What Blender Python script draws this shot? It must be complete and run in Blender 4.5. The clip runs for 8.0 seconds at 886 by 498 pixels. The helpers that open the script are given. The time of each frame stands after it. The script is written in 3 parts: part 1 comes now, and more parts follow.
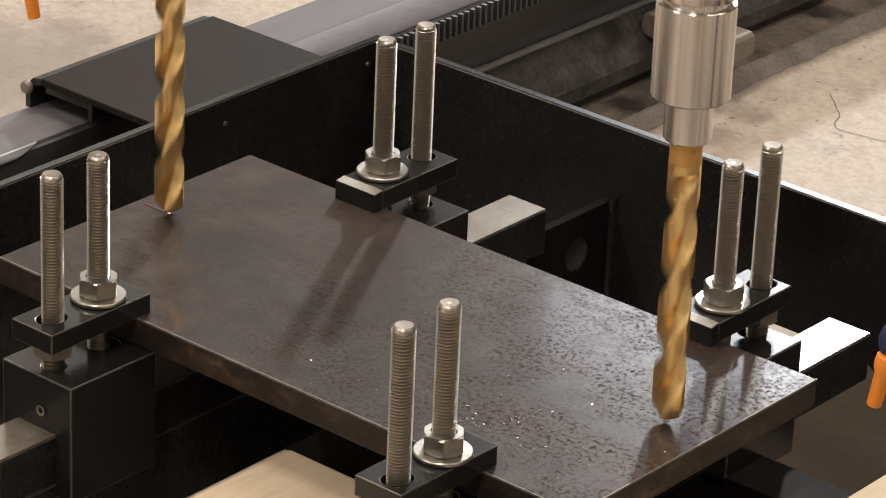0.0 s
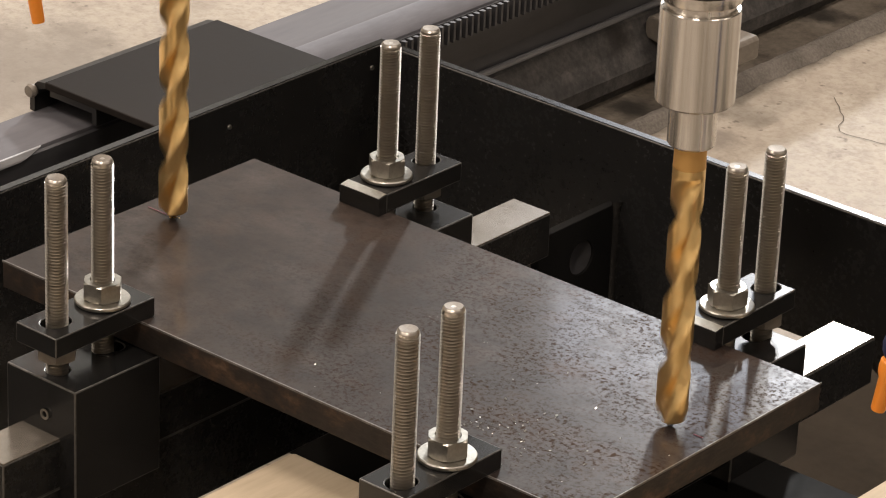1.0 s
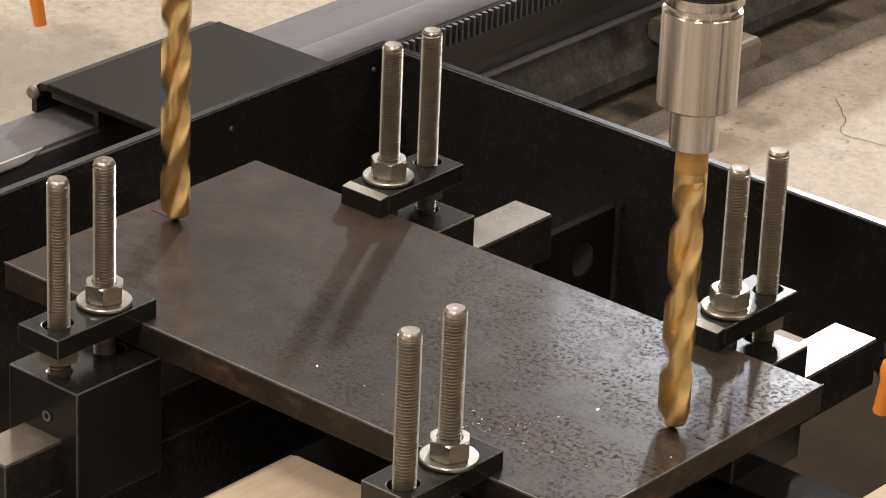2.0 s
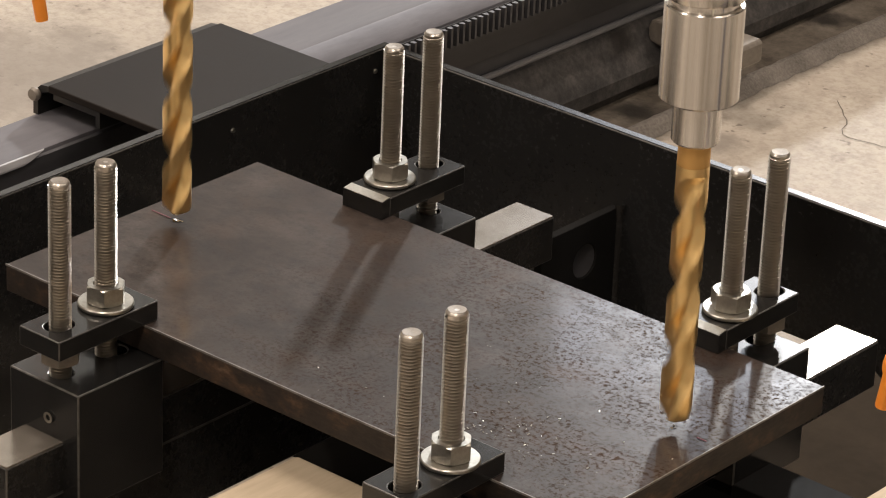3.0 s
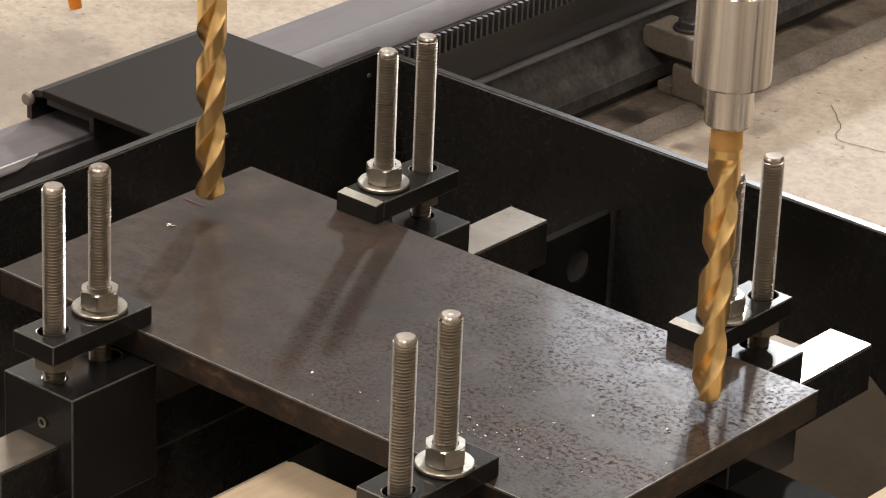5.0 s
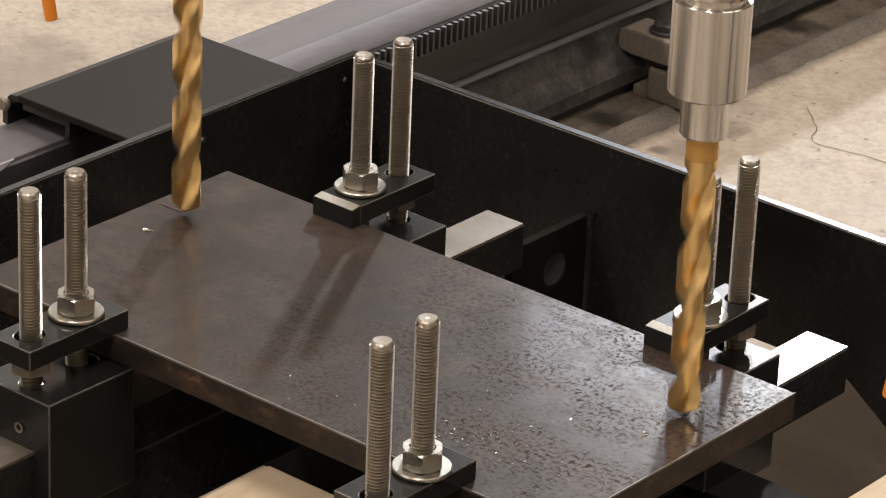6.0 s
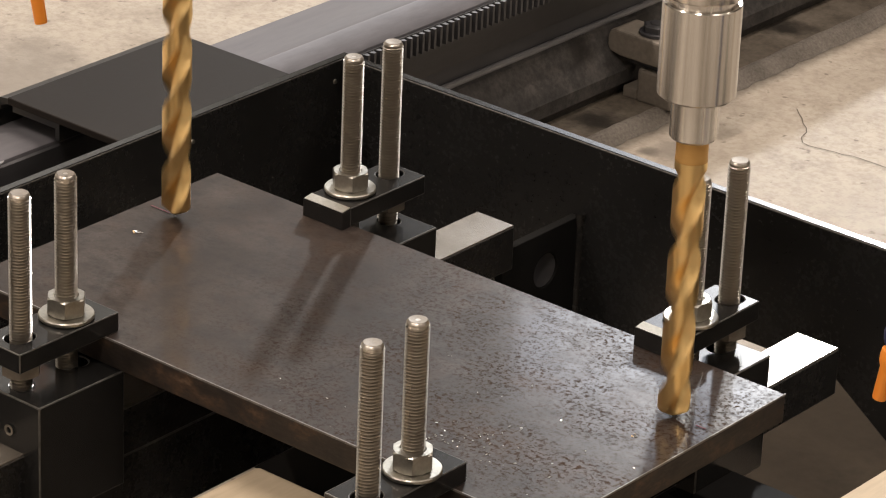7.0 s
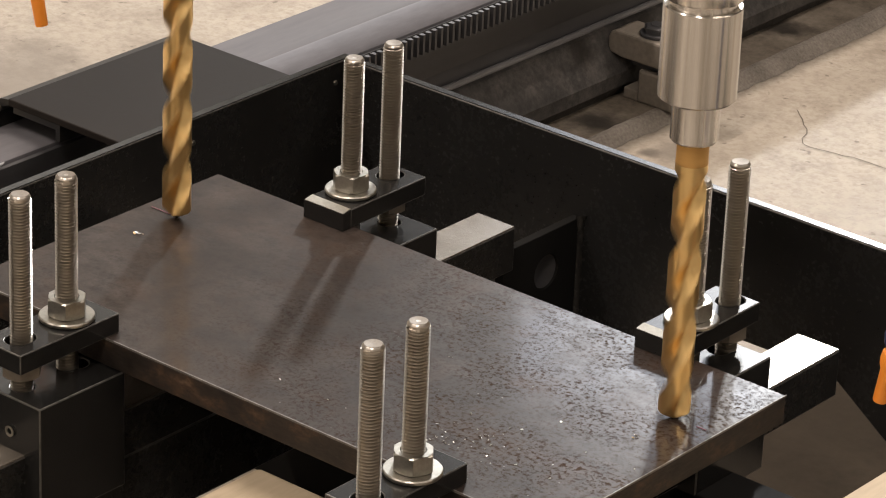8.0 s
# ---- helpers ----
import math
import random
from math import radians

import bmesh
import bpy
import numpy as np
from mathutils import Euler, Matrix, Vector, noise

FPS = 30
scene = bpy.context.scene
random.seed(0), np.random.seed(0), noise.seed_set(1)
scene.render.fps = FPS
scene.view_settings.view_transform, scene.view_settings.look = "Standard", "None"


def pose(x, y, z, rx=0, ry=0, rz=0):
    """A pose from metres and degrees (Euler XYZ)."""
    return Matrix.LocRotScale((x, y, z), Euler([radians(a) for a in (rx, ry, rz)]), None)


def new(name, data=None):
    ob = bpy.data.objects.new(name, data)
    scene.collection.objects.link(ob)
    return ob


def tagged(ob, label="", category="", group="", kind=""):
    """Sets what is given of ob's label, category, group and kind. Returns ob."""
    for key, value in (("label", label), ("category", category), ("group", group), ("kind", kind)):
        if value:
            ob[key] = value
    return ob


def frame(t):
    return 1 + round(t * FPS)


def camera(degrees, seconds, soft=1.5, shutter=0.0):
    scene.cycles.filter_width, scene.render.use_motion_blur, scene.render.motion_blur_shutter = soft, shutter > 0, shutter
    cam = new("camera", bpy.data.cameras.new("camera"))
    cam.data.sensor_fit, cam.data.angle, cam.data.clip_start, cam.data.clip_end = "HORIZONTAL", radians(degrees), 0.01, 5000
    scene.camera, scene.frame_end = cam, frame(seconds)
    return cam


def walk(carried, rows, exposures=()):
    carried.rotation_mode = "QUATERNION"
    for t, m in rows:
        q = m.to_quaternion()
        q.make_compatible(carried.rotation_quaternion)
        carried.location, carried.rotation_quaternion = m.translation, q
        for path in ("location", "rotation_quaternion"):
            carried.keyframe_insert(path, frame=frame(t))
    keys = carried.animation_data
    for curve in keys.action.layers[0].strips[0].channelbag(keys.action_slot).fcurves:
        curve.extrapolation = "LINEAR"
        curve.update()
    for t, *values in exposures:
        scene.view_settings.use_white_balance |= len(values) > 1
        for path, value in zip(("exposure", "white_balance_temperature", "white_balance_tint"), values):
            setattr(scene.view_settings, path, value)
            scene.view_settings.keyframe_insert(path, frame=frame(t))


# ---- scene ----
EYE = (1.3077, -1.2031, 0.8406)
cam = camera(14.0, 8.0, soft=1.1, shutter=0.5)
walk(cam, [
    (t, pose(*EYE, rx, ry, rz)) for t, rx, ry, rz in (
        (0.0, 64.884, -2.2300, 40.6690),
        (0.5, 64.9268, -2.2130, 40.7215),
        (1.0, 64.9398, -2.2075, 40.7313),
        (1.5, 64.9527, -2.2014, 40.7437),
        (3.0, 64.9924, -2.1890, 40.7797),
        (3.5, 65.0068, -2.1880, 40.7838),
        (4.0, 65.0219, -2.1850, 40.7820),
        (4.5, 65.0450, -2.1824, 40.7793),
        (4.7, 65.0510, -2.1820, 40.7553),
        (6.0, 65.1410, -2.1790, 40.2588),
        (6.5, 65.1611, -2.1770, 40.1507),
        (7.0, 65.1762, -2.1760, 40.0834),
        (7.5, 65.1913, -2.1750, 40.0488),
        (8.0, 65.1959, -2.1759, 40.0938),
    )
])

# ---- light ----
FLOOR = -0.180
HALL = (-6.0, 6.0, -5.0, 7.0, 5.2)          # x0, x1, y0, y1, ceiling over the floor
# centre x and z, width, height, lamp power, colour
WINDOWS = ((-4.36, 3.79, 1.30, 1.20, 13.5, (0.84, 0.88, 1.0)), (-3.50, 3.32, 0.30, 0.34, 400, (0.97, 0.96, 0.94)))

world = bpy.data.worlds.new("world")
scene.world = world
world.use_nodes = True
wn = world.node_tree.nodes
sky = wn.new("ShaderNodeTexSky")
sky.sky_type = "NISHITA"
sky.sun_disc = False
sky.sun_elevation, sky.sun_rotation = radians(35), radians(-25)
wn["Background"].inputs["Strength"].default_value = 0.1
world.node_tree.links.new(sky.outputs[0], wn["Background"].inputs["Color"])


def area_lamp(name, m, sx, sy, power, colour):
    d = bpy.data.lights.new(name, "AREA")
    d.shape, d.size, d.size_y, d.energy, d.color = "RECTANGLE", sx, sy, power, colour
    ob = new(name, d)
    ob.matrix_world = m
    return ob


for wx, wz, ww, wh, power, tint in WINDOWS:
    area_lamp("window_daylight", pose(wx, 6.98, wz, -90, 0, 0), ww, wh, power, tint)
# unseen ceiling strips added as fill: place of each and its power
FILL_STRIPS = [(-2.0, -3.0, 150), (1.6, -3.0, 130), (-2.2, 0.6, 172), (3.2, 0.6, 44), (0.8, 3.4, 82), (3.6, 3.0, 42)]
for sx, sy, power in FILL_STRIPS:
    area_lamp("fill_strip_light", pose(sx, sy, FLOOR + HALL[4] - 0.20), 0.16, 1.5, power, (1.0, 0.85, 0.735))


# ---- materials ----
def material(name):
    m = bpy.data.materials.new(name)
    m.use_nodes = True
    nt = m.node_tree
    return m, nt, nt.nodes["Principled BSDF"]


def add(nt, kind, **inputs):
    n = nt.nodes.new(kind)
    for k, v in inputs.items():
        n.inputs[k.replace("_", " ")].default_value = v
    return n


def coords(nt, scale=(1, 1, 1)):
    tc = nt.nodes.new("ShaderNodeTexCoord")
    mp = nt.nodes.new("ShaderNodeMapping")
    mp.inputs["Scale"].default_value = scale
    nt.links.new(tc.outputs["Object"], mp.inputs["Vector"])
    return mp.outputs["Vector"]


def noise_tex(nt, vec, scale, detail=5.0, rough=0.55):
    n = add(nt, "ShaderNodeTexNoise", Scale=scale, Detail=detail, Roughness=rough)
    nt.links.new(vec, n.inputs["Vector"])
    return n.outputs["Fac"]


def ramp(nt, fac, *stops):
    r = nt.nodes.new("ShaderNodeValToRGB")
    e = r.color_ramp.elements
    while len(e) < len(stops):
        e.new(0.5)
    for el, (p, c) in zip(e, stops):
        el.position = p
        el.color = (*c, 1) if len(c) == 3 else c
    nt.links.new(fac, r.inputs["Fac"])
    return r.outputs["Color"]


def grey(v):
    return (v, v, v)


def mix(nt, fac, a, b, mode="MIX"):
    n = nt.nodes.new("ShaderNodeMix")
    n.data_type, n.blend_type = "RGBA", mode
    for sock, v in ((n.inputs[0], fac), (n.inputs[6], a), (n.inputs[7], b)):
        if isinstance(v, (int, float)):
            sock.default_value = v
        elif isinstance(v, tuple):
            sock.default_value = (*v, 1)
        else:
            nt.links.new(v, sock)
    return n.outputs[2]


def bump(nt, bsdf, height, strength=0.3, distance=0.001):
    b = add(nt, "ShaderNodeBump", Strength=strength, Distance=distance)
    nt.links.new(height, b.inputs["Height"])
    nt.links.new(b.outputs["Normal"], bsdf.inputs["Normal"])


def simple(name, c0, c1, metallic, rough0, rough1, scale=60.0, stretch=(1, 1, 1), bumpy=0.15, dist=0.0003):
    m, nt, b = material(name)
    v = coords(nt, stretch)
    big = noise_tex(nt, v, scale * 0.25, 4)
    fine = noise_tex(nt, v, scale * 4, 6, 0.65)
    both = mix(nt, 0.5, big, fine)
    nt.links.new(ramp(nt, both, (0.3, c0), (0.7, c1)), b.inputs["Base Color"])
    nt.links.new(ramp(nt, both, (0.3, grey(rough0)), (0.7, grey(rough1))), b.inputs["Roughness"])
    b.inputs["Metallic"].default_value = metallic
    if bumpy:
        bump(nt, b, fine, bumpy, dist)
    return m


def mill_scale():
    m, nt, b = material("mill_scale")
    v = coords(nt)
    cloud = noise_tex(nt, v, 16, 6, 0.65)
    mottle = noise_tex(nt, coords(nt, (1, 1.4, 1)), 60, 10, 0.74)
    grain = noise_tex(nt, coords(nt, (0.85, 1.15, 1)), 420, 4, 0.7)
    spot = noise_tex(nt, coords(nt, (1.05, 1.0, 1)), 340, 8, 0.75)
    sep = nt.nodes.new("ShaderNodeSeparateXYZ")
    nt.links.new(v, sep.inputs[0])
    along = nt.nodes.new("ShaderNodeMapRange")
    along.inputs[1].default_value, along.inputs[2].default_value = 0.13, 0.28
    nt.links.new(mix(nt, 0.10, sep.outputs[0], cloud), along.inputs[0])
    base = ramp(nt, cloud, (0.38, (0.027, 0.019, 0.0155)), (0.5, (0.048, 0.037, 0.032)), (0.62, (0.076, 0.062, 0.056)))
    base = mix(nt, ramp(nt, mottle, (0.46, grey(0)), (0.64, grey(0.85))), base, (0.020, 0.016, 0.014))
    base = mix(nt, ramp(nt, grain, (0.28, grey(0.55)), (0.64, grey(0))), base, (0.018, 0.014, 0.012))
    base = mix(nt, mix(nt, 0.4, grey(0.0), along.outputs[0]), base, (0.033, 0.030, 0.032))
    # pits thicken towards one end of the plate
    pits = mix(nt, 1.0, ramp(nt, spot, (0.48, grey(0)), (0.55, grey(1))), ramp(nt, grain, (0.40, grey(0.1)), (0.54, grey(1))), "MULTIPLY")
    patch = ramp(nt, noise_tex(nt, v, 30, 5, 0.65), (0.38, grey(0.25)), (0.57, grey(1)))
    pits = mix(nt, 1.0, mix(nt, 1.0, pits, patch, "MULTIPLY"), ramp(nt, along.outputs[0], (0.0, grey(0.22)), (0.8, grey(1))), "MULTIPLY")
    base = mix(nt, pits, base, (0.034, 0.021, 0.014))
    rust = ramp(nt, noise_tex(nt, v, 28, 4, 0.6), (0.50, grey(0)), (0.72, grey(0.45)))
    base = mix(nt, rust, base, (0.060, 0.036, 0.024))
    nt.links.new(base, b.inputs["Base Color"])
    rough = ramp(nt, mix(nt, 0.4, mottle, grain), (0.38, grey(0.28)), (0.62, grey(0.42)))
    film = ramp(nt, mix(nt, 0.5, mottle, cloud), (0.42, grey(1.0)), (0.59, grey(0.28)))
    film = mix(nt, 1.0, film, ramp(nt, along.outputs[0], (0.0, grey(0.16)), (0.7, grey(1))), "MULTIPLY")
    nt.links.new(mix(nt, pits, film, grey(0.0)), b.inputs["Coat Weight"])
    b.inputs["Coat Roughness"].default_value = 0.085
    nt.links.new(mix(nt, pits, rough, grey(0.75)), b.inputs["Roughness"])
    nt.links.new(mix(nt, pits, grey(0.13), grey(0.03)), b.inputs["Specular IOR Level"])
    b.inputs["Metallic"].default_value = 0.0
    b.inputs["IOR"].default_value = 1.45
    bump(nt, b, mix(nt, 0.5, mix(nt, 0.5, mottle, grain), pits), 0.05, 0.0004)
    return m


def rusty_edge():
    m, nt, b = material("sawn_rusty_edge")
    v = coords(nt)
    big = noise_tex(nt, coords(nt, (1, 1, 1.6)), 34, 7, 0.74)
    fine = noise_tex(nt, coords(nt, (1, 1, 4)), 160, 5, 0.7)
    c = ramp(nt, big, (0.38, (0.012, 0.010, 0.009)), (0.52, (0.026, 0.019, 0.015)), (0.60, (0.062, 0.037, 0.023)), (0.70, (0.14, 0.092, 0.06)))
    c = mix(nt, ramp(nt, fine, (0.45, grey(0)), (0.7, grey(0.5))), c, (0.05, 0.04, 0.035))
    nt.links.new(c, b.inputs["Base Color"])
    b.inputs["Roughness"].default_value = 0.55
    b.inputs["Metallic"].default_value = 0.3
    bump(nt, b, fine, 0.3, 0.0004)
    return m


def concrete():
    m, nt, b = material("worn_concrete")
    v = coords(nt)
    cloud = noise_tex(nt, v, 4.0, 8, 0.68)
    mid = noise_tex(nt, v, 17, 8, 0.72)
    fine = noise_tex(nt, v, 170, 6, 0.7)
    c = ramp(nt, mix(nt, 0.5, cloud, mid), (0.35, (0.225, 0.192, 0.155)), (0.47, (0.36, 0.322, 0.272)), (0.61, (0.46, 0.422, 0.365)))
    c = mix(nt, ramp(nt, mid, (0.54, grey(0)), (0.68, grey(0.5))), c, (0.23, 0.195, 0.155))
    c = mix(nt, ramp(nt, fine, (0.36, grey(0.40)), (0.56, grey(0))), c, (0.19, 0.16, 0.13))
    c = mix(nt, ramp(nt, noise_tex(nt, v, 9.0, 7, 0.7), (0.60, grey(0)), (0.70, grey(0.75))), c, (0.13, 0.11, 0.095))
    c = mix(nt, ramp(nt, noise_tex(nt, coords(nt, (1, 1, 1)), 95, 3, 0.5), (0.66, grey(0)), (0.72, grey(0.7))), c, (0.12, 0.10, 0.08))
    for x, y, r, tone in ((-0.52, 0.47, 0.16, 0.19), (-0.086, 0.744, 0.011, 0.05), (-0.075, 0.760, 0.026, 0.18), (-0.30, 1.9, 0.3, 0.19)):
        d = nt.nodes.new("ShaderNodeVectorMath")
        d.operation = "DISTANCE"
        d.inputs[1].default_value = (x, y, FLOOR)
        nt.links.new(v, d.inputs[0])
        k = nt.nodes.new("ShaderNodeMath")
        k.operation = "MULTIPLY_ADD"
        nt.links.new(mid, k.inputs[0])
        k.inputs[1].default_value = r * 1.6
        nt.links.new(d.outputs["Value"], k.inputs[2])
        c = mix(nt, ramp(nt, k.outputs[0], (r * 1.2, grey(0.7)), (r * 1.75, grey(0))), c, (tone * 1.05, tone * 0.94, tone * 0.82))
    nt.links.new(c, b.inputs["Base Color"])
    nt.links.new(ramp(nt, cloud, (0.3, grey(0.46)), (0.7, grey(0.68))), b.inputs["Roughness"])
    b.inputs["Specular IOR Level"].default_value = 0.18
    bump(nt, b, mix(nt, 0.5, mid, fine), 0.25, 0.0012)
    return m


def stained(name, tones, blots):
    """Dirty metal or cement in three tones, with dark blots of grease and painted shade (x, y, z, radius)."""
    m, nt, b = material(name)
    v = coords(nt)
    cloud = noise_tex(nt, v, 24, 7, 0.7)
    fine = noise_tex(nt, v, 190, 6, 0.7)
    c = ramp(nt, mix(nt, 0.35, cloud, fine), (0.36, tones[0]), (0.49, tones[1]), (0.64, tones[2]))
    for x, y, z, r in blots:
        d = nt.nodes.new("ShaderNodeVectorMath")
        d.operation = "DISTANCE"
        d.inputs[1].default_value = (x, y, z)
        nt.links.new(v, d.inputs[0])
        k = nt.nodes.new("ShaderNodeMath")
        k.operation = "MULTIPLY_ADD"
        nt.links.new(cloud, k.inputs[0])
        k.inputs[1].default_value = r * 1.8
        nt.links.new(d.outputs["Value"], k.inputs[2])
        c = mix(nt, ramp(nt, k.outputs[0], (r * 1.25, grey(0.9)), (r * 1.9, grey(0))), c, (0.013, 0.011, 0.009))
    nt.links.new(c, b.inputs["Base Color"])
    nt.links.new(ramp(nt, cloud, (0.35, grey(0.5)), (0.65, grey(0.82))), b.inputs["Roughness"])
    b.inputs["Specular IOR Level"].default_value = 0.3
    bump(nt, b, mix(nt, 0.5, cloud, fine), 0.45, 0.0012)
    return m


def brushed(name, c, rough, aniso_scale):
    m, nt, b = material(name)
    v = coords(nt, aniso_scale)
    n = noise_tex(nt, v, 40, 6, 0.7)
    nt.links.new(ramp(nt, n, (0.3, tuple(x * 0.86 for x in c)), (0.7, c)), b.inputs["Base Color"])
    nt.links.new(ramp(nt, n, (0.3, grey(rough * 0.8)), (0.7, grey(rough * 1.3))), b.inputs["Roughness"])
    b.inputs["Metallic"].default_value = 1.0
    bump(nt, b, n, 0.06, 0.0002)
    return m


def turned(name, c0, c1, rough):
    """Lathe-turned metal: its fine rings draw highlights out along the axis, and painted streaks add bands of light."""
    m, nt, b = material(name)
    # streaks in the base colour stand for reflected light bands
    n = noise_tex(nt, coords(nt, (1, 1, 0.008)), 120, 6, 0.62)
    nt.links.new(ramp(nt, n, (0.32, c0), (0.68, c1)), b.inputs["Base Color"])
    nt.links.new(ramp(nt, n, (0.3, grey(rough * 0.85)), (0.7, grey(rough * 1.15))), b.inputs["Roughness"])
    tangent = nt.nodes.new("ShaderNodeTangent")
    tangent.direction_type, tangent.axis = "RADIAL", "Z"
    nt.links.new(tangent.outputs[0], b.inputs["Tangent"])
    b.inputs["Metallic"].default_value = 1.0
    b.inputs["Anisotropic"].default_value = 0.88
    b.inputs["Anisotropic Rotation"].default_value = 0.25
    return m


def glowing(name, colour, strength):
    m, nt, b = material(name)
    b.inputs["Base Color"].default_value = (*colour, 1)
    b.inputs["Emission Color"].default_value = (*colour, 1)
    b.inputs["Emission Strength"].default_value = strength
    return m


M_PLATE, M_EDGE, M_FLOOR = mill_scale(), rusty_edge(), concrete()
M_PAINT = simple("black_powder_coat", grey(0.013), grey(0.020), 0.0, 0.20, 0.32, 90, bumpy=0.08, dist=0.0002)
M_PAINT_WORN = simple("black_paint_worn_edge", grey(0.012), grey(0.035), 0.2, 0.12, 0.26, 120, bumpy=0.05)
M_MATT = simple("matt_black_paint", grey(0.007), grey(0.011), 0.0, 0.6, 0.8, 90)
M_COVER = simple("satin_black_cover", (0.0145, 0.0122, 0.0110), (0.0225, 0.0190, 0.0170), 0.0, 0.50, 0.62, 60, bumpy=0.10)
M_OXIDE = simple("black_oxide_steel", grey(0.011), grey(0.021), 0.10, 0.14, 0.24, 90, bumpy=0.05, dist=0.0001)
M_GROUND = simple("ground_steel", (0.25, 0.222, 0.185), (0.40, 0.365, 0.32), 0.72, 0.17, 0.26, 60, bumpy=0.0)
M_STUD = simple("stainless_thread", (0.44, 0.41, 0.37), (0.56, 0.53, 0.485), 1.0, 0.26, 0.36, 40, bumpy=0.0)
M_STUD_END = simple("sawn_stud_end", (0.15, 0.13, 0.11), (0.34, 0.31, 0.27), 0.8, 0.45, 0.65, 260, bumpy=0.4)
M_ZINC = simple("zinc_plated_steel", (0.32, 0.305, 0.27), (0.56, 0.545, 0.50), 1.0, 0.26, 0.44, 110, bumpy=0.06)
M_WOOD = simple("pale_timber", (0.38, 0.31, 0.215), (0.54, 0.45, 0.33), 0.0, 0.6, 0.8, 60, (1, 0.12, 1), 0.3, 0.0006)
# dark brown that stands for floor lying in shade
M_FLOOR_SHADE = simple("brown_floor_shade", (0.030, 0.023, 0.016), (0.050, 0.039, 0.028), 0.0, 0.85, 0.95, 30, bumpy=0.2)
M_HOLDER = turned("turned_steel_light_bands", (0.42, 0.39, 0.35), (1.0, 0.97, 0.92), 0.25)
M_GOLD = simple("titanium_nitride", (1.0, 0.66, 0.27), (1.0, 0.76, 0.37), 1.0, 0.27, 0.36, 60, bumpy=0.0)
M_GOLD_DULL = simple("dull_gold_shank", (0.62, 0.36, 0.12), (0.72, 0.44, 0.16), 0.8, 0.42, 0.55, 120)
M_RUBBER = simple("black_spindle_nose", grey(0.012), grey(0.022), 0.2, 0.35, 0.5, 80)
M_ORANGE = simple("orange_plastic", (0.98, 0.30, 0.03), (1.0, 0.36, 0.05), 0.0, 0.34, 0.45, 80, bumpy=0.03)
M_BLUE = simple("dark_blue_plastic", (0.02, 0.03, 0.09), (0.03, 0.04, 0.12), 0.0, 0.35, 0.45, 80, bumpy=0.03)
M_RAIL = simple("worn_rail_steel", (0.105, 0.104, 0.116), (0.17, 0.168, 0.184), 0.1, 0.55, 0.72, 40, (1, 0.15, 1), 0.12)
# rubbed rail edge; the pale colour also carries its highlight
M_BRIGHT = simple("rubbed_chamfer_highlight", (0.22, 0.225, 0.24), (0.46, 0.465, 0.485), 0.3, 0.3, 0.5, 70, (1, 0.2, 1), 0.1)
# window sheen painted into the shoulder, paler and bluer than the head
M_SHOULDER = simple("rail_shoulder_sheen", (0.13, 0.134, 0.155), (0.23, 0.235, 0.265), 0.1, 0.50, 0.66, 50, (1, 0.2, 1), 0.15)
M_FILLET = simple("pale_rail_fillet", (0.10, 0.10, 0.108), (0.36, 0.365, 0.385), 0.2, 0.35, 0.55, 40, (1, 1, 0.1), 0.2)
# first blot is oil plus painted shade below the rail foot and clip
M_SOLE = stained("oily_shaded_sole_bed", ((0.055, 0.045, 0.036), (0.135, 0.115, 0.092), (0.20, 0.175, 0.145)), ((-0.138, 0.745, -0.172, 0.030), (-0.128, 0.700, -0.172, 0.012), (-0.150, 1.0, -0.172, 0.03)))
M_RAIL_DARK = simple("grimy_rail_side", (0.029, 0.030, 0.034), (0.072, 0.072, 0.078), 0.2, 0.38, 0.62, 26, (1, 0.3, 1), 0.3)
M_DUST = stained("dusty_rail_foot", ((0.018, 0.018, 0.0185), (0.050, 0.048, 0.047), (0.105, 0.098, 0.092)), ((-0.168, 0.765, -0.130, 0.020), (-0.166, 0.84, -0.130, 0.018)))
M_CLIP = simple("grimy_clip_steel", (0.13, 0.115, 0.095), (0.27, 0.24, 0.205), 0.2, 0.45, 0.65, 60)
M_GROUT = simple("rough_grout", (0.11, 0.098, 0.085), (0.34, 0.31, 0.275), 0.0, 0.8, 0.95, 110, bumpy=0.9, dist=0.002)
M_WALL = simple("painted_block_wall", (0.34, 0.32, 0.29), (0.42, 0.40, 0.37), 0.0, 0.6, 0.8, 3, bumpy=0.1)
# north wall is out of view; darkened to hold back sheen on the plate
M_WALL_UNSEEN = simple("dark_unseen_wall", (0.16, 0.15, 0.14), (0.24, 0.23, 0.21), 0.0, 0.6, 0.8, 3, bumpy=0.1)
M_CEIL = simple("corrugated_roof_paint", (0.45, 0.44, 0.42), (0.55, 0.54, 0.52), 0.0, 0.5, 0.7, 3, bumpy=0.1)
M_ARRIS = simple("rubbed_arris", (0.014, 0.012, 0.010), (0.30, 0.28, 0.26), 0.3, 0.4, 0.65, 260)
# rubbed edges, with the edge highlight painted in as paler grey
M_RUB_GLINT = simple("rubbed_edge_glint", grey(0.016), (0.15, 0.145, 0.135), 0.3, 0.25, 0.45, 70)
M_CHIP = brushed("bright_swarf", (0.85, 0.83, 0.80), 0.15, (1, 1, 1))
M_CRACK = simple("crack_dirt", (0.07, 0.06, 0.05), (0.14, 0.12, 0.10), 0.0, 0.9, 1.0, 200)
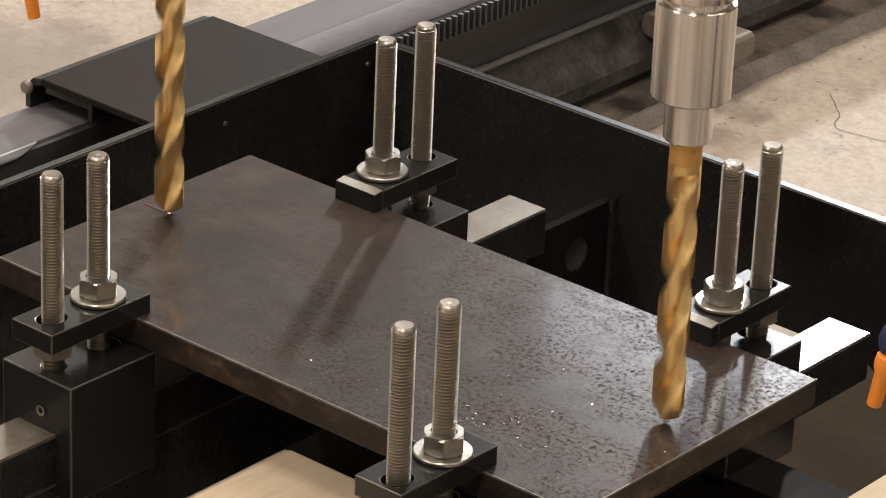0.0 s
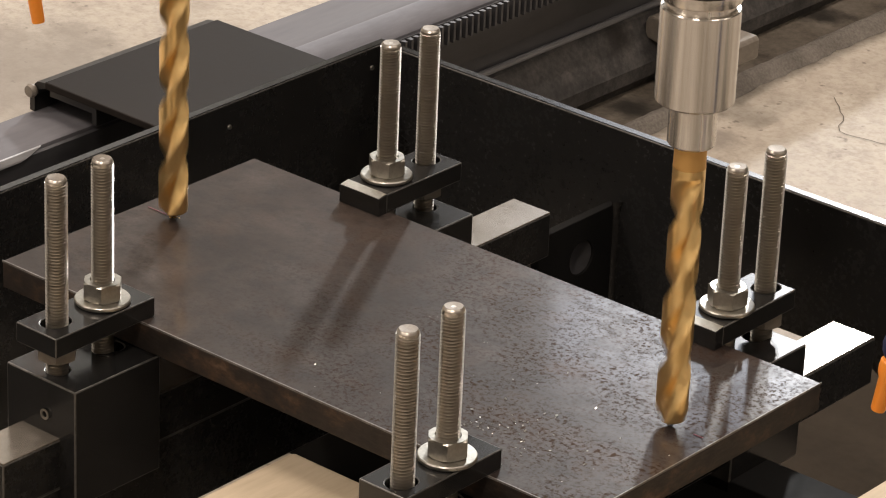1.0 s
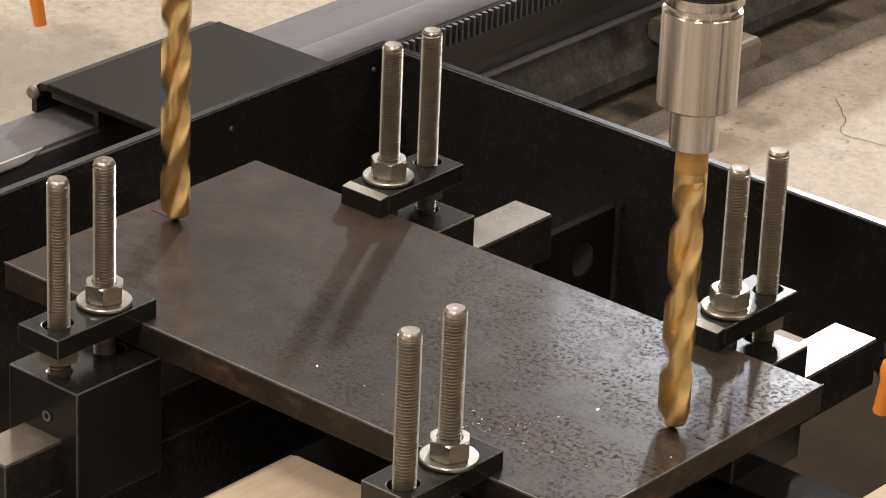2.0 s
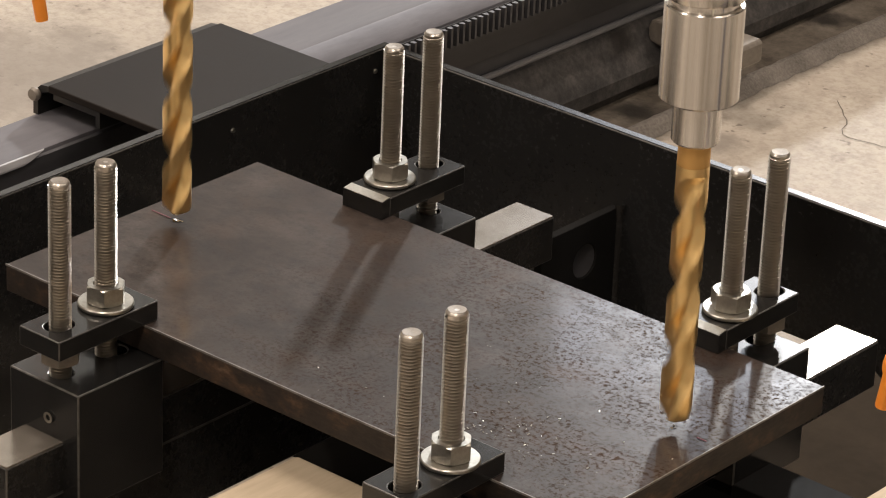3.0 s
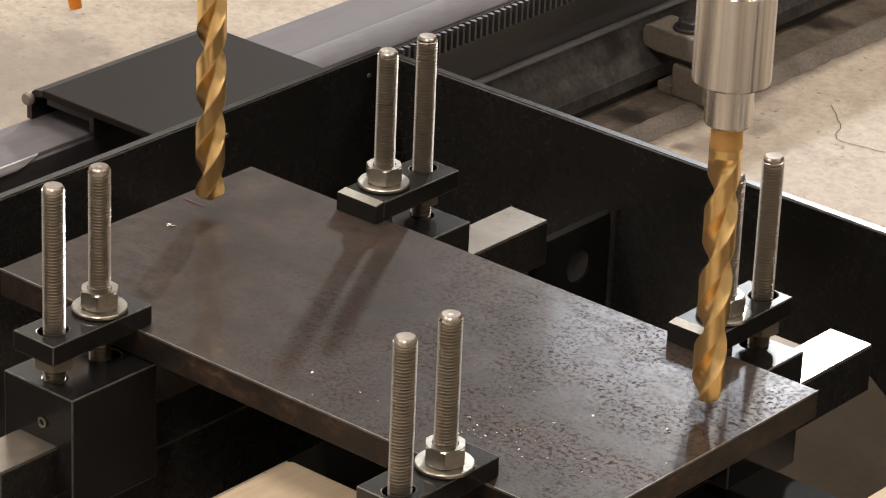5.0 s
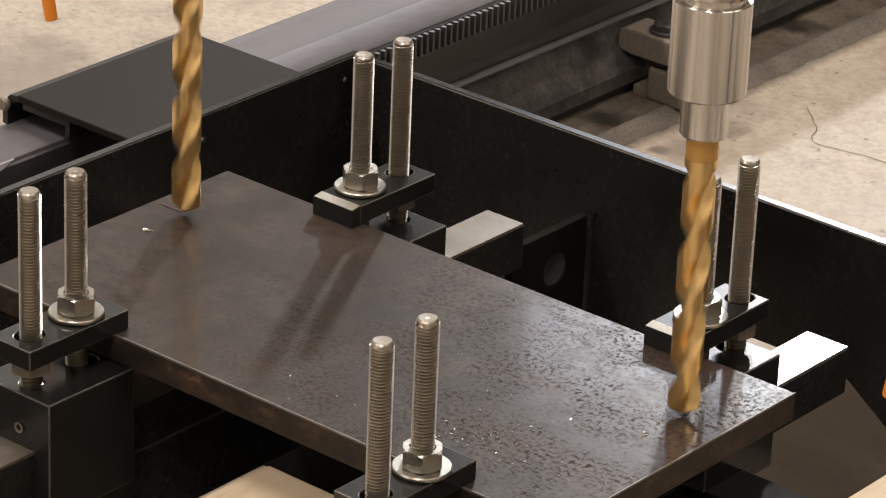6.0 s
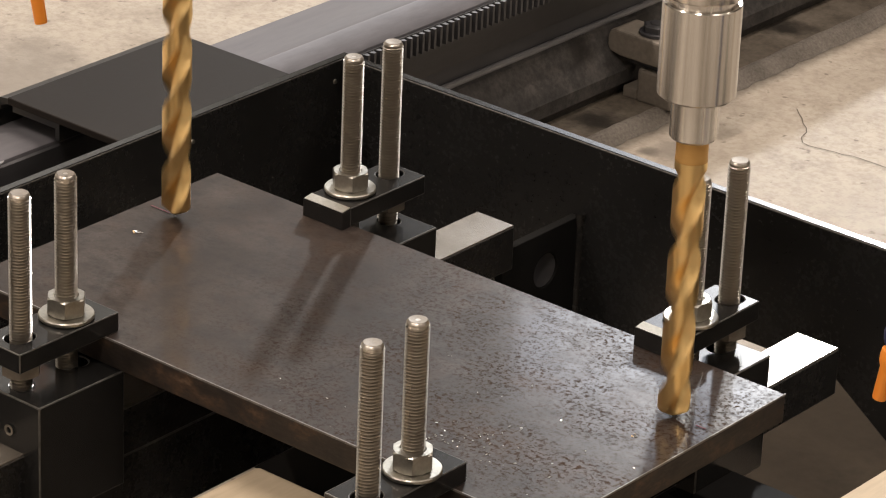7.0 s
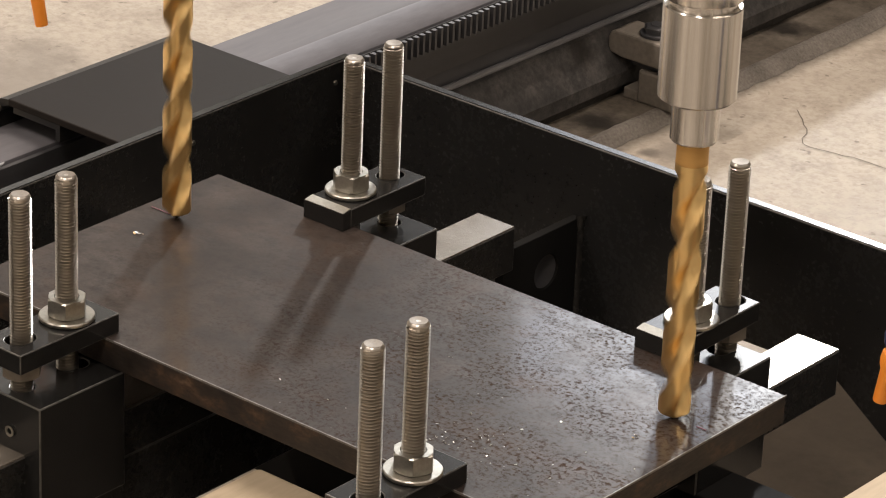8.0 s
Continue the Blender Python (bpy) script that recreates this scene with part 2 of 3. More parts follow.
for mt, level in ((M_COVER, 0.07), (M_RAIL, 0.2), (M_SHOULDER, 0.2), (M_MATT, 0.10), (M_PAINT, 0.42), (M_FLOOR_SHADE, 0.05)):
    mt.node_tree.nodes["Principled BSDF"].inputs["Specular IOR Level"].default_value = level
M_SKY = glowing("overcast_glow", (0.93, 0.96, 1.0), 2.0)
M_LASER = glowing("laser_red", (0.11, 0.018, 0.028), 0.22)


# ---- building helpers ----
def mesh_of(bm, name, material, smooth=False):
    bmesh.ops.recalc_face_normals(bm, faces=bm.faces)
    me = bpy.data.meshes.new(name)
    bm.to_mesh(me)
    bm.free()
    for mt in (material if isinstance(material, (list, tuple)) else [material]):
        me.materials.append(mt)
    if smooth:
        me.polygons.foreach_set("use_smooth", [True] * len(me.polygons))
        me.set_sharp_from_angle(angle=radians(35))
    return me


def part(name, bm, material, parent=None, label="", at=None, smooth=False, bevel=0.0):
    ob = new(name, mesh_of(bm, name, material, smooth))
    if parent is not None:
        ob.parent = parent
    if at is not None:
        ob.matrix_basis = at
    if bevel:
        md = ob.modifiers.new("bevel", "BEVEL")
        md.width, md.segments, md.limit_method, md.angle_limit = bevel, 2, "ANGLE", radians(40)
        # bevels of black parts take the paler rubbed and highlight grey
        if material in (M_OXIDE, M_PAINT):
            ob.data.materials.append(M_RUB_GLINT)
            md.material = 1
    return tagged(ob, label)


def thing(name, m, label, category, group="", kind=""):
    ob = new(name)
    ob.matrix_basis = m
    ob.empty_display_size = 0.02
    return tagged(ob, label, category, group, kind)


def box(x0, x1, y0, y1, z0, z1, bm=None):
    bm = bm or bmesh.new()
    v = [bm.verts.new((x, y, z)) for z in (z0, z1) for y in (y0, y1) for x in (x0, x1)]
    for f in ((0, 1, 3, 2), (4, 5, 7, 6), (0, 1, 5, 4), (1, 3, 7, 5), (3, 2, 6, 7), (2, 0, 4, 6)):
        bm.faces.new([v[i] for i in f])
    return bm


def ring(n, r, z=0.0, cx=0.0, cy=0.0, turn=0.0):
    return [(cx + r * math.cos(2 * math.pi * i / n + turn), cy + r * math.sin(2 * math.pi * i / n + turn), z) for i in range(n)]


def lathe(profile, n=40, bm=None, closed=False, cap=True):
    """Turns (radius, height) pairs about the z axis."""
    bm = bm or bmesh.new()
    rows = [[bm.verts.new(c) for c in ring(n, r, z)] for r, z in profile]
    pairs = list(zip(rows, rows[1:])) + ([(rows[-1], rows[0])] if closed else [])
    for a, b in pairs:
        for i in range(n):
            bm.faces.new((a[i], a[(i + 1) % n], b[(i + 1) % n], b[i]))
    if cap and not closed:
        bm.faces.new(rows[0])
        bm.faces.new(rows[-1])
    return bm


def slab(outline, holes, z0, z1):
    """A flat piece with an outline and holes that go through it."""
    bm = bmesh.new()
    edges = []
    for loop in (outline, *holes):
        vs = [bm.verts.new((x, y, z1)) for x, y in loop]
        edges += [bm.edges.new((vs[i], vs[(i + 1) % len(vs)])) for i in range(len(vs))]
    bmesh.ops.triangle_fill(bm, use_beauty=True, use_dissolve=False, edges=edges)
    faces = list(bm.faces)
    out = bmesh.ops.extrude_face_region(bm, geom=faces)
    low = [g for g in out["geom"] if isinstance(g, bmesh.types.BMVert)]
    bmesh.ops.translate(bm, verts=low, vec=(0, 0, z0 - z1))
    return bm


def extruded(profile, y0, y1, bm=None):
    """A profile of (x, z) pairs drawn along y."""
    bm = bm or bmesh.new()
    a = [bm.verts.new((x, y0, z)) for x, z in profile]
    b = [bm.verts.new((x, y1, z)) for x, z in profile]
    n = len(profile)
    for i in range(n):
        bm.faces.new((a[i], a[(i + 1) % n], b[(i + 1) % n], b[i]))
    bm.faces.new(a)
    bm.faces.new(b)
    return bm


def circle(cx, cy, r, n=28):
    return [(x, y) for x, y, _ in ring(n, r, 0, cx, cy)]


# ---- hall ----
def hall():
    x0, x1, y0, y1, h = HALL
    z0, z1 = FLOOR, FLOOR + h
    fl = part("floor", box(x0, x1, y0, y1, z0 - 0.15, z0), M_FLOOR)
    tagged(fl, "worn cream concrete workshop floor with stains", "floor", kind="structure")
    tagged(part("ceiling", box(x0 - 0.2, x1 + 0.2, y0 - 0.2, y1 + 0.2, z1, z1 + 0.15), M_CEIL), "plain painted hall ceiling", "ceiling", kind="structure")
    tagged(part("wall_south", box(x0 - 0.2, x1 + 0.2, y0 - 0.2, y0, z0, z1), M_WALL), "plain painted hall wall", "wall", kind="structure")
    tagged(part("wall_west", box(x0 - 0.2, x0, y0, y1, z0, z1), M_WALL), "plain painted hall wall", "wall", kind="structure")
    tagged(part("wall_east", box(x1, x1 + 0.2, y0, y1, z0, z1), M_WALL), "plain painted hall wall", "wall", kind="structure")
    bm = bmesh.new()
    left = x0
    for wx, wz, ww, wh, _, _ in sorted(WINDOWS):
        a, b, c, d = wx - ww / 2, wx + ww / 2, wz - wh / 2, wz + wh / 2
        box(left, a, y1, y1 + 0.2, z0, z1, bm)
        box(a, b, y1, y1 + 0.2, z0, c, bm)
        box(a, b, y1, y1 + 0.2, d, z1, bm)
        left = b
    box(left, x1, y1, y1 + 0.2, z0, z1, bm)
    tagged(part("wall_north", bm, M_WALL_UNSEEN), "unseen hall wall with high windows, dark to limit reflections", "wall", kind="structure")
    tagged(part("backdrop", box(-5.8, -1.0, y1 + 1.0, y1 + 1.02, 1.8, 5.0), M_SKY), "bright overcast sky outside the windows", "backdrop", kind="structure")
    # housings for the added fill strips, all out of view
    for sx, sy, _ in FILL_STRIPS:
        lamp = thing("fill_lamp", pose(sx, sy, z1), "unseen ceiling strip lamp in a tray, added as fill light", "ceiling lamp", "hall lamps")
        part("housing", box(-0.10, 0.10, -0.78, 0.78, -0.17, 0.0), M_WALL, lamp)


hall()


# ---- rail beside the machine ----
RAIL_FAR, RAIL_NEAR, RAIL_TOP = -0.2185, -0.1722, -0.0431
FOOT_X, SOLE = -0.1543, -0.172


def rail():
    rl = thing("rail", pose(0, 0, 0), "worn grey steel track rail with a dusty foot", "rail")
    f, z = FLOOR, RAIL_TOP
    head = [(RAIL_FAR, z - 0.004), (RAIL_FAR + 0.005, z), (RAIL_NEAR - 0.004, z), (RAIL_NEAR - 0.001, z - 0.0012), (RAIL_NEAR, z - 0.004), (RAIL_NEAR, z - 0.020),
            (-0.180, z - 0.026), (RAIL_FAR + 0.012, z - 0.026), (RAIL_FAR, z - 0.019)]
    part("head", extruded(head, -1.6, 3.4), M_RAIL, rl, "worn running surface", smooth=True)
    shoulder = [(RAIL_NEAR + 0.0003, z - 0.0002), (RAIL_NEAR + 0.0015, z - 0.0003), (-0.1578, z - 0.0091), (-0.1559, z - 0.0115), (-0.1559, z - 0.0240), (RAIL_NEAR + 0.0003, z - 0.0240)]
    part("rack_carrier", extruded(shoulder, 0.34, 3.4), M_SHOULDER, rl, "pale bevelled rack carrier", smooth=True)
    # added plate that keeps this stretch of the rail side dark
    part("side_plate", extruded([(RAIL_NEAR + 0.0003, z - 0.003), (RAIL_NEAR + 0.002, z - 0.004), (RAIL_NEAR + 0.002, z - 0.05), (RAIL_NEAR + 0.0003, z - 0.05)], -1.6, 0.338), M_RAIL_DARK, rl, "dark plate added over the rail side")
    chamfer = extruded([(RAIL_NEAR + 0.0004, z - 0.0020), (RAIL_NEAR + 0.0004, z - 0.0003), (RAIL_NEAR + 0.0016, z - 0.0006), (RAIL_NEAR + 0.0034, z - 0.0036), (RAIL_NEAR + 0.0034, z - 0.0052), (RAIL_NEAR + 0.0022, z - 0.0052), (RAIL_NEAR + 0.0022, z - 0.0020)], -1.6, 0.176)
    for v in chamfer.verts:
        if v.co.y > 0:
            v.co.y += (z - v.co.z) * -4.0 + 0.016
    part("worn_chamfer", chamfer, M_BRIGHT, rl, "rubbed chamfer with its highlight painted pale", smooth=True)
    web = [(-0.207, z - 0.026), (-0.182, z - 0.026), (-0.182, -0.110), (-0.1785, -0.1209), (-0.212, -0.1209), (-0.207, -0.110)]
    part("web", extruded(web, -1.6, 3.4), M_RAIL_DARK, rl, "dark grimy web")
    foot = [(-0.1785, -0.1209), (-0.172, -0.1238), (FOOT_X - 0.001, -0.1512), (FOOT_X, -0.1525), (FOOT_X, -0.1630), (FOOT_X - 0.003, -0.1650), (FOOT_X - 0.006, SOLE), (-0.240, SOLE), (-0.240, -0.160), (-0.220, -0.125), (-0.212, -0.1209)]
    part("foot", extruded(foot, -1.6, 3.4), M_DUST, rl, "dusty sloping foot")
    part("sole_bed", extruded([(-0.244, f), (-0.116, f), (-0.1175, SOLE - 0.0006), (-0.119, SOLE), (-0.244, SOLE)], -1.6, 3.4), M_SOLE, rl, "dirty oil-stained bedding strip with some painted shade")
    # paler line where web meets foot
    part("foot_fillet", lathe([(0.0026, -2.5), (0.0026, 2.5)], 10), M_FILLET, rl, "thin pale fillet", at=pose(-0.1765, 0.9, -0.1208, 90, 0, 0))
    return rl


def gear_rack():
    rk = thing("gear_rack", pose(-0.1559, 0.30, RAIL_TOP - 0.0125), "dark oily steel gear rack bolted under the rail head", "gear rack")
    part("rack_bar", box(0.0003, 0.002, 0.041, 2.0, -0.017, -0.0005), M_RAIL_DARK, rk)
    p = 0.00628
    tooth = bmesh.new()
    prof = [(0.002, -0.0022), (0.0062, -0.0011), (0.0062, 0.0011), (0.002, 0.0022)]
    lo = [tooth.verts.new((x, y, -0.0155)) for x, y in prof]
    hi = [tooth.verts.new((x, y, -0.001)) for x, y in prof]
    for i in range(4):
        tooth.faces.new((lo[i], lo[(i + 1) % 4], hi[(i + 1) % 4], hi[i]))
    tooth.faces.new(lo)
    tooth.faces.new(hi)
    me = mesh_of(tooth, "tooth", M_RAIL_DARK)
    for i in range(120):
        o = new("tooth", me)
        o.parent = rk
        o.location = (0, 0.048 + p * i, 0)


def rail_clip(y, label):
    c = thing("rail_clip", pose(0, y, SOLE), label, "rail clip", "clips along the rail")
    part("base_block", box(-0.1400, -0.108, 0.0, 0.034, 0.0, 0.0260), M_CLIP, c, bevel=0.0022)
    part("toe", box(-0.1530, -0.1402, 0.001, 0.022, 0.0, 0.0085), M_CLIP, c, "pale low toe", bevel=0.0012)
    # dark piece added to fill the gap between block and arm
    part("gap_filler", box(-0.1500, -0.112, 0.004, 0.030, 0.0262, 0.0318), M_RAIL_DARK, c, "dark filler in the gap under the arm", bevel=0.001)
    prof = [(-0.1652, 0.0340), (-0.1665, 0.0380), (-0.1668, 0.0460), (-0.1650, 0.0500), (-0.1610, 0.0520), (-0.0860, 0.0512), (-0.0835, 0.0480), (-0.0835, 0.0350), (-0.0860, 0.0320), (-0.1540, 0.0320)]
    part("arm", extruded(prof, -0.003, 0.026), M_CLIP, c, "grimy tan clamping arm", bevel=0.0018)
    part("bolt_washer", lathe([(0.0125, 0.0), (0.0125, 0.002), (0.0115, 0.0025)], 24), M_RAIL_DARK, c, "greasy washer", at=pose(-0.1340, 0.012, 0.0519))
    part("bolt", lathe([(0.0100, 0), (0.0100, 0.0040), (0.0086, 0.0050), (0.0050, 0.0051), (0.0046, 0.0060)], 6), M_RAIL_DARK, c, "dark greasy bolt", at=pose(-0.1340, 0.012, 0.0544, 0, 0, 14))
    return c


rail()
gear_rack()
rail_clip(0.7975, "grimy steel rail clip with a bolt on the rail foot")
rail_clip(1.75, "grimy steel rail clip with a bolt on the rail foot")


def grout_edge():
    """Ragged cement that slopes from the bedding strip to the floor."""
    bm = bmesh.new()
    rows = []
    for i in range(420):
        y = 0.44 + i * 0.005
        w = 0.0030 * noise.noise((y * 14, 0, 0)) + 0.0022 * noise.noise((y * 70, 3, 0))
        h = 0.0010 * noise.noise((y * 45, 7, 0)) + 0.0008 * noise.noise((y * 160, 2, 0))
        rows.append([bm.verts.new(c) for c in ((-0.1235 + 0.6 * w, y, SOLE - 0.0002), (-0.1205 + 0.4 * w, y, SOLE + 0.0010 + h), (-0.1165 + 0.5 * w, y, SOLE + 0.0004 + 1.4 * h),
                                               (-0.1120 + 0.8 * w, y, SOLE - 0.0036 + 1.5 * h), (-0.1072 + 1.2 * w, y, FLOOR + 0.0004))])
    for a, b in zip(rows, rows[1:]):
        for i in range(4):
            bm.faces.new((a[i], a[i + 1], b[i + 1], b[i]))
    tagged(part("grout", bm, M_GROUT, smooth=True), "rough ragged grout line along the rail bedding", "grout", kind="stuff")


grout_edge()


# ---- black machine frame ----
TOP = -0.020
WALL_IN_X, WALL_IN_Y, THICK = -0.0986, 0.4213, 0.0063


def machine_frame():
    fr = thing("machine_frame", pose(0, 0, 0), "black powder-coated steel box frame of the drilling table", "machine frame")
    z0 = FLOOR
    for name, b in (("side_wall", (WALL_IN_X - THICK, WALL_IN_X, -0.62, WALL_IN_Y + THICK, z0, TOP)),
                    ("end_wall", (0.95, 0.95 + THICK, -0.62, WALL_IN_Y + THICK, z0, TOP - 0.06)),
                    ("front_wall", (WALL_IN_X, 0.95, -0.62, -0.614, z0, TOP - 0.08))):
        part(name, box(*b), M_PAINT, fr, bevel=0.0008)
    part("edge_strip", box(WALL_IN_X - THICK + 0.0006, WALL_IN_X - 0.0006, -0.62, WALL_IN_Y + THICK - 0.0006, TOP - 0.0005, TOP + 0.0006), M_PAINT_WORN, fr, "rubbed grey top edge")
    part("edge_strip", box(WALL_IN_X, 0.95, WALL_IN_Y + 0.0006, WALL_IN_Y + THICK - 0.0006, TOP - 0.0005, TOP + 0.0006), M_PAINT_WORN, fr, "rubbed bright top edge")
    # rear wall, with a cut-out at its foot that has one slanted side
    wall = slab([(WALL_IN_X, z0), (0.17, z0), (0.17, -0.110), (0.287, -0.110), (0.384, z0), (0.95, z0), (0.95, TOP), (WALL_IN_X, TOP)], [], 0.0, THICK)
    wall.transform(Matrix(((1, 0, 0, 0), (0, 0, 1, WALL_IN_Y), (0, 1, 0, 0), (0, 0, 0, 1))))
    part("back_wall", wall, M_PAINT, fr, bevel=0.0008)
    # web plate with a plugged hole, welded to the rear wall behind the first bar
    web = slab([(0.3460, -0.0685), (WALL_IN_Y - 0.0003, -0.0685), (WALL_IN_Y - 0.0003, FLOOR), (0.3460, FLOOR)], [circle(0.3887, -0.0950, 0.0112)], 0.0, 0.006)
    web.transform(Matrix(((0, 0, 1, 0.0905), (1, 0, 0, 0), (0, 1, 0, 0), (0, 0, 0, 1))))
    part("web_plate", web, M_MATT, fr, bevel=0.0006)
    part("plug", lathe([(0.0110, 0), (0.0110, 0.004), (0.0096, 0.0035), (0.0034, 0.0012), (0.0008, 0.001)], 28), M_RAIL_DARK, fr, "dull dished steel plug", at=pose(0.0912, 0.3887, -0.0950, 0, 90, 0), smooth=True)
    bead = bmesh.new()
    rows = []
    for i in range(60):
        z = -0.0660 - i * 0.0019
        r = 0.0028 + 0.0002 * math.sin(i * 1.9) + 0.0022 * max(0.0, 1 - i / 5)
        rows.append([bead.verts.new((0.0964 + r * math.sin(a), WALL_IN_Y - 0.0002 - r * math.cos(a), z)) for a in (0.0, 0.5, 1.05, 1.57)])
    for p, q in zip(rows, rows[1:]):
        for i in range(3):
            bead.faces.new((p[i], p[i + 1], q[i + 1], q[i]))
    part("weld_bead", bead, M_PAINT, fr, "rippled painted weld", smooth=True)
    part("cross_member", box(WALL_IN_X + 0.001, 0.949, 0.195, 0.230, FLOOR, -0.0762), M_MATT, fr, bevel=0.001)
    part("cross_member", box(WALL_IN_X + 0.001, 0.949, -0.098, -0.060, FLOOR, -0.1235), M_MATT, fr, bevel=0.001)
    for x, y, z in ((WALL_IN_X - 0.0002, 0.2804, -0.0358), (WALL_IN_X - 0.0002, 0.4118, -0.0337)):
        part("screw_dot", lathe([(0.0018, 0), (0.0014, 0.0012)], 10), M_ZINC, fr, "tiny bright screw", at=pose(x, y, z, 0, 90, 0))


machine_frame()


def rail_cover():
    cv = thing("rail_cover", pose(0, 0, 0), "flat satin black cover plate bridging frame and rail", "cover plate")
    y0, y1 = 0.2226, 0.3761
    part("top_plate", box(-0.2017, WALL_IN_X - THICK, y0, y1, TOP - 0.0048, TOP), M_COVER, cv, bevel=0.0008)
    part("under_flange", box(-0.200, -0.162, y0 + 0.003, y1 - 0.003, TOP - 0.0100, TOP - 0.0057), M_RUBBER, cv)
    part("guide_lip", box(-0.1617, -0.158, y0 + 0.002, y1 - 0.002, -0.0368, TOP - 0.0050), M_RUBBER, cv)
    t = TOP
    lip = [(-0.2017, t - 0.001), (-0.209, t - 0.002), (-0.2145, t - 0.007), (-0.2160, t - 0.013), (-0.2160, RAIL_TOP + 0.0002), (-0.2118, RAIL_TOP + 0.0002),
           (-0.2118, t - 0.012), (-0.208, t - 0.007), (-0.2017, t - 0.0048)]
    part("wiper_lip", extruded(lip, y0 + 0.001, y1 - 0.001), M_RUBBER, cv, "curled black wiper lip", smooth=True)
    part("lip_bolt", lathe([(0.0042, 0), (0.0046, 0.002), (0.0036, 0.004), (0.0010, 0.0045)], 16), M_CLIP, cv, "dull bolt head", at=pose(-0.2125, y0 + 0.0005, -0.0285, 90, 0, 0), smooth=True)


rail_cover()


# ---- bars and blocks that carry the work ----
BAR_TOP = -0.047


def support_bar(x, label, foot):
    b = tagged(part("support_bar", box(-0.0145, 0.0145, -0.099, 0.344, -0.0760, BAR_TOP - 0.0008), M_PAINT, None, at=pose(x, 0, 0), bevel=0.0008), label, "steel bar", "bars across the frame")
    part("stiffener", box(-0.002, 0.0143, -0.097, foot, -0.1234, -0.0762), M_PAINT, b, bevel=0.0008)
    part("ground_top", box(-0.0141, 0.0141, -0.0986, 0.3436, BAR_TOP - 0.0009, BAR_TOP), M_GROUND, b, "bright ground top face", bevel=0.0003)


def support_block(x, outer, inner, label):
    s = 1 if inner > outer else -1
    zt, zb = -0.0165, -0.084
    b = thing("support_block", pose(x, outer, 0), label, "support block", "blocks under the plate")
    w = 0.0255
    body = slab([(-w, 0), (w, 0), (w, abs(inner - outer)), (-w, abs(inner - outer))], [circle(0, 0.0125, 0.0064), circle(0, 0.0515, 0.0064)], zb, zt)
    if s < 0:
        bmesh.ops.rotate(body, verts=body.verts, cent=(0, 0, 0), matrix=Matrix.Rotation(math.pi, 3, "Z"))
    part("body", body, M_OXIDE, b, bevel=0.0008)
    part("set_screw", lathe([(0.0018, 0), (0.0029, 0), (0.0031, 0.0006), (0.0018, 0.0006)], 20, closed=True), M_ZINC, b, "small bright set-screw rim", at=pose(0.004, -0.0008 * s, -0.036, 90 * s, 0, 0))
    return b


def helix_stud(length):
    """A threaded rod from z = 0 to length, with a real helical thread."""
    bm = bmesh.new()
    pitch, n, r0, r1 = 0.00175, 24, 0.00455, 0.0060
    prof = ((0.0, r1), (0.10, r1), (0.46, r0), (0.60, r0), (0.94, r1))
    rows = []
    turns = int((length - 0.0006) / pitch)
    for k in range(turns):
        for f, r in prof:
            row = []
            for i in range(n):
                z = (k + f + i / n) * pitch - pitch
                e = length - z
                rr = r
                if e < 0.0030:
                    rr = min(r, 0.0046 + max(e, 0) * 0.55)
                row.append(bm.verts.new((rr * math.cos(2 * math.pi * i / n), rr * math.sin(2 * math.pi * i / n), min(max(z, 0), length))))
            rows.append(row)
    m = len(prof)
    for a in range(len(rows) - 1):
        for i in range(n - 1):
            bm.faces.new((rows[a][i], rows[a][i + 1], rows[a + 1][i + 1], rows[a + 1][i]))
        if a + m < len(rows) - 1:
            bm.faces.new((rows[a][n - 1], rows[a + m][0], rows[a + m + 1][0], rows[a + 1][n - 1]))
    threaded = len(bm.faces)
    lathe([(0.0050, length - 0.0060), (0.0054, length - 0.0022), (0.0055, length - 0.0014), (0.0048, length - 0.0002), (0.0045, length), (0.0028, length - 0.0001), (0.0012, length - 0.0003)], n, bm)
    for f in list(bm.faces)[threaded:]:
        f.material_index = 1 if f.calc_center_median().z > length - 0.0003 else 0
    return mesh_of(bm, "stud", (M_STUD, M_STUD_END), True)


def hex_nut(h, finish, af=0.0190, bore=0.0058):
    bm = bmesh.new()
    n = 24
    rows = []
    for z, lim in ((0, af * 0.512), (0.0009, 1), (h - 0.0009, 1), (h, af * 0.512)):
        row = []
        for i in range(n):
            a = 2 * math.pi * i / n
            r = min(af / 2 / math.cos(a % (math.pi / 3) - math.pi / 6), lim)
            row.append(bm.verts.new((r * math.cos(a), r * math.sin(a), z)))
        rows.append(row)
    inner = [[bm.verts.new(c) for c in ring(n, r, z)] for r, z in ((bore + 0.0009, h), (bore, h - 0.001), (bore, 0))]
    rows += inner
    for a, b in zip(rows, rows[1:] + rows[:1]):
        for i in range(n):
            bm.faces.new((a[i], a[(i + 1) % n], b[(i + 1) % n], b[i]))
    return mesh_of(bm, "nut", finish)


STUD_OUT, STUD_IN = helix_stud(0.0930 + 0.020), helix_stud(0.0935 + 0.020)
NUT, JACK_NUT = hex_nut(0.0100, M_ZINC), hex_nut(0.0090, M_CLIP)
WASHER = mesh_of(lathe([(0.0066, 0), (0.0143, 0), (0.0148, 0.0006), (0.0148, 0.0019), (0.0143, 0.0025), (0.0066, 0.0025)], 48, closed=True), "washer", M_ZINC, True)
CLAMP_H = 0.0115


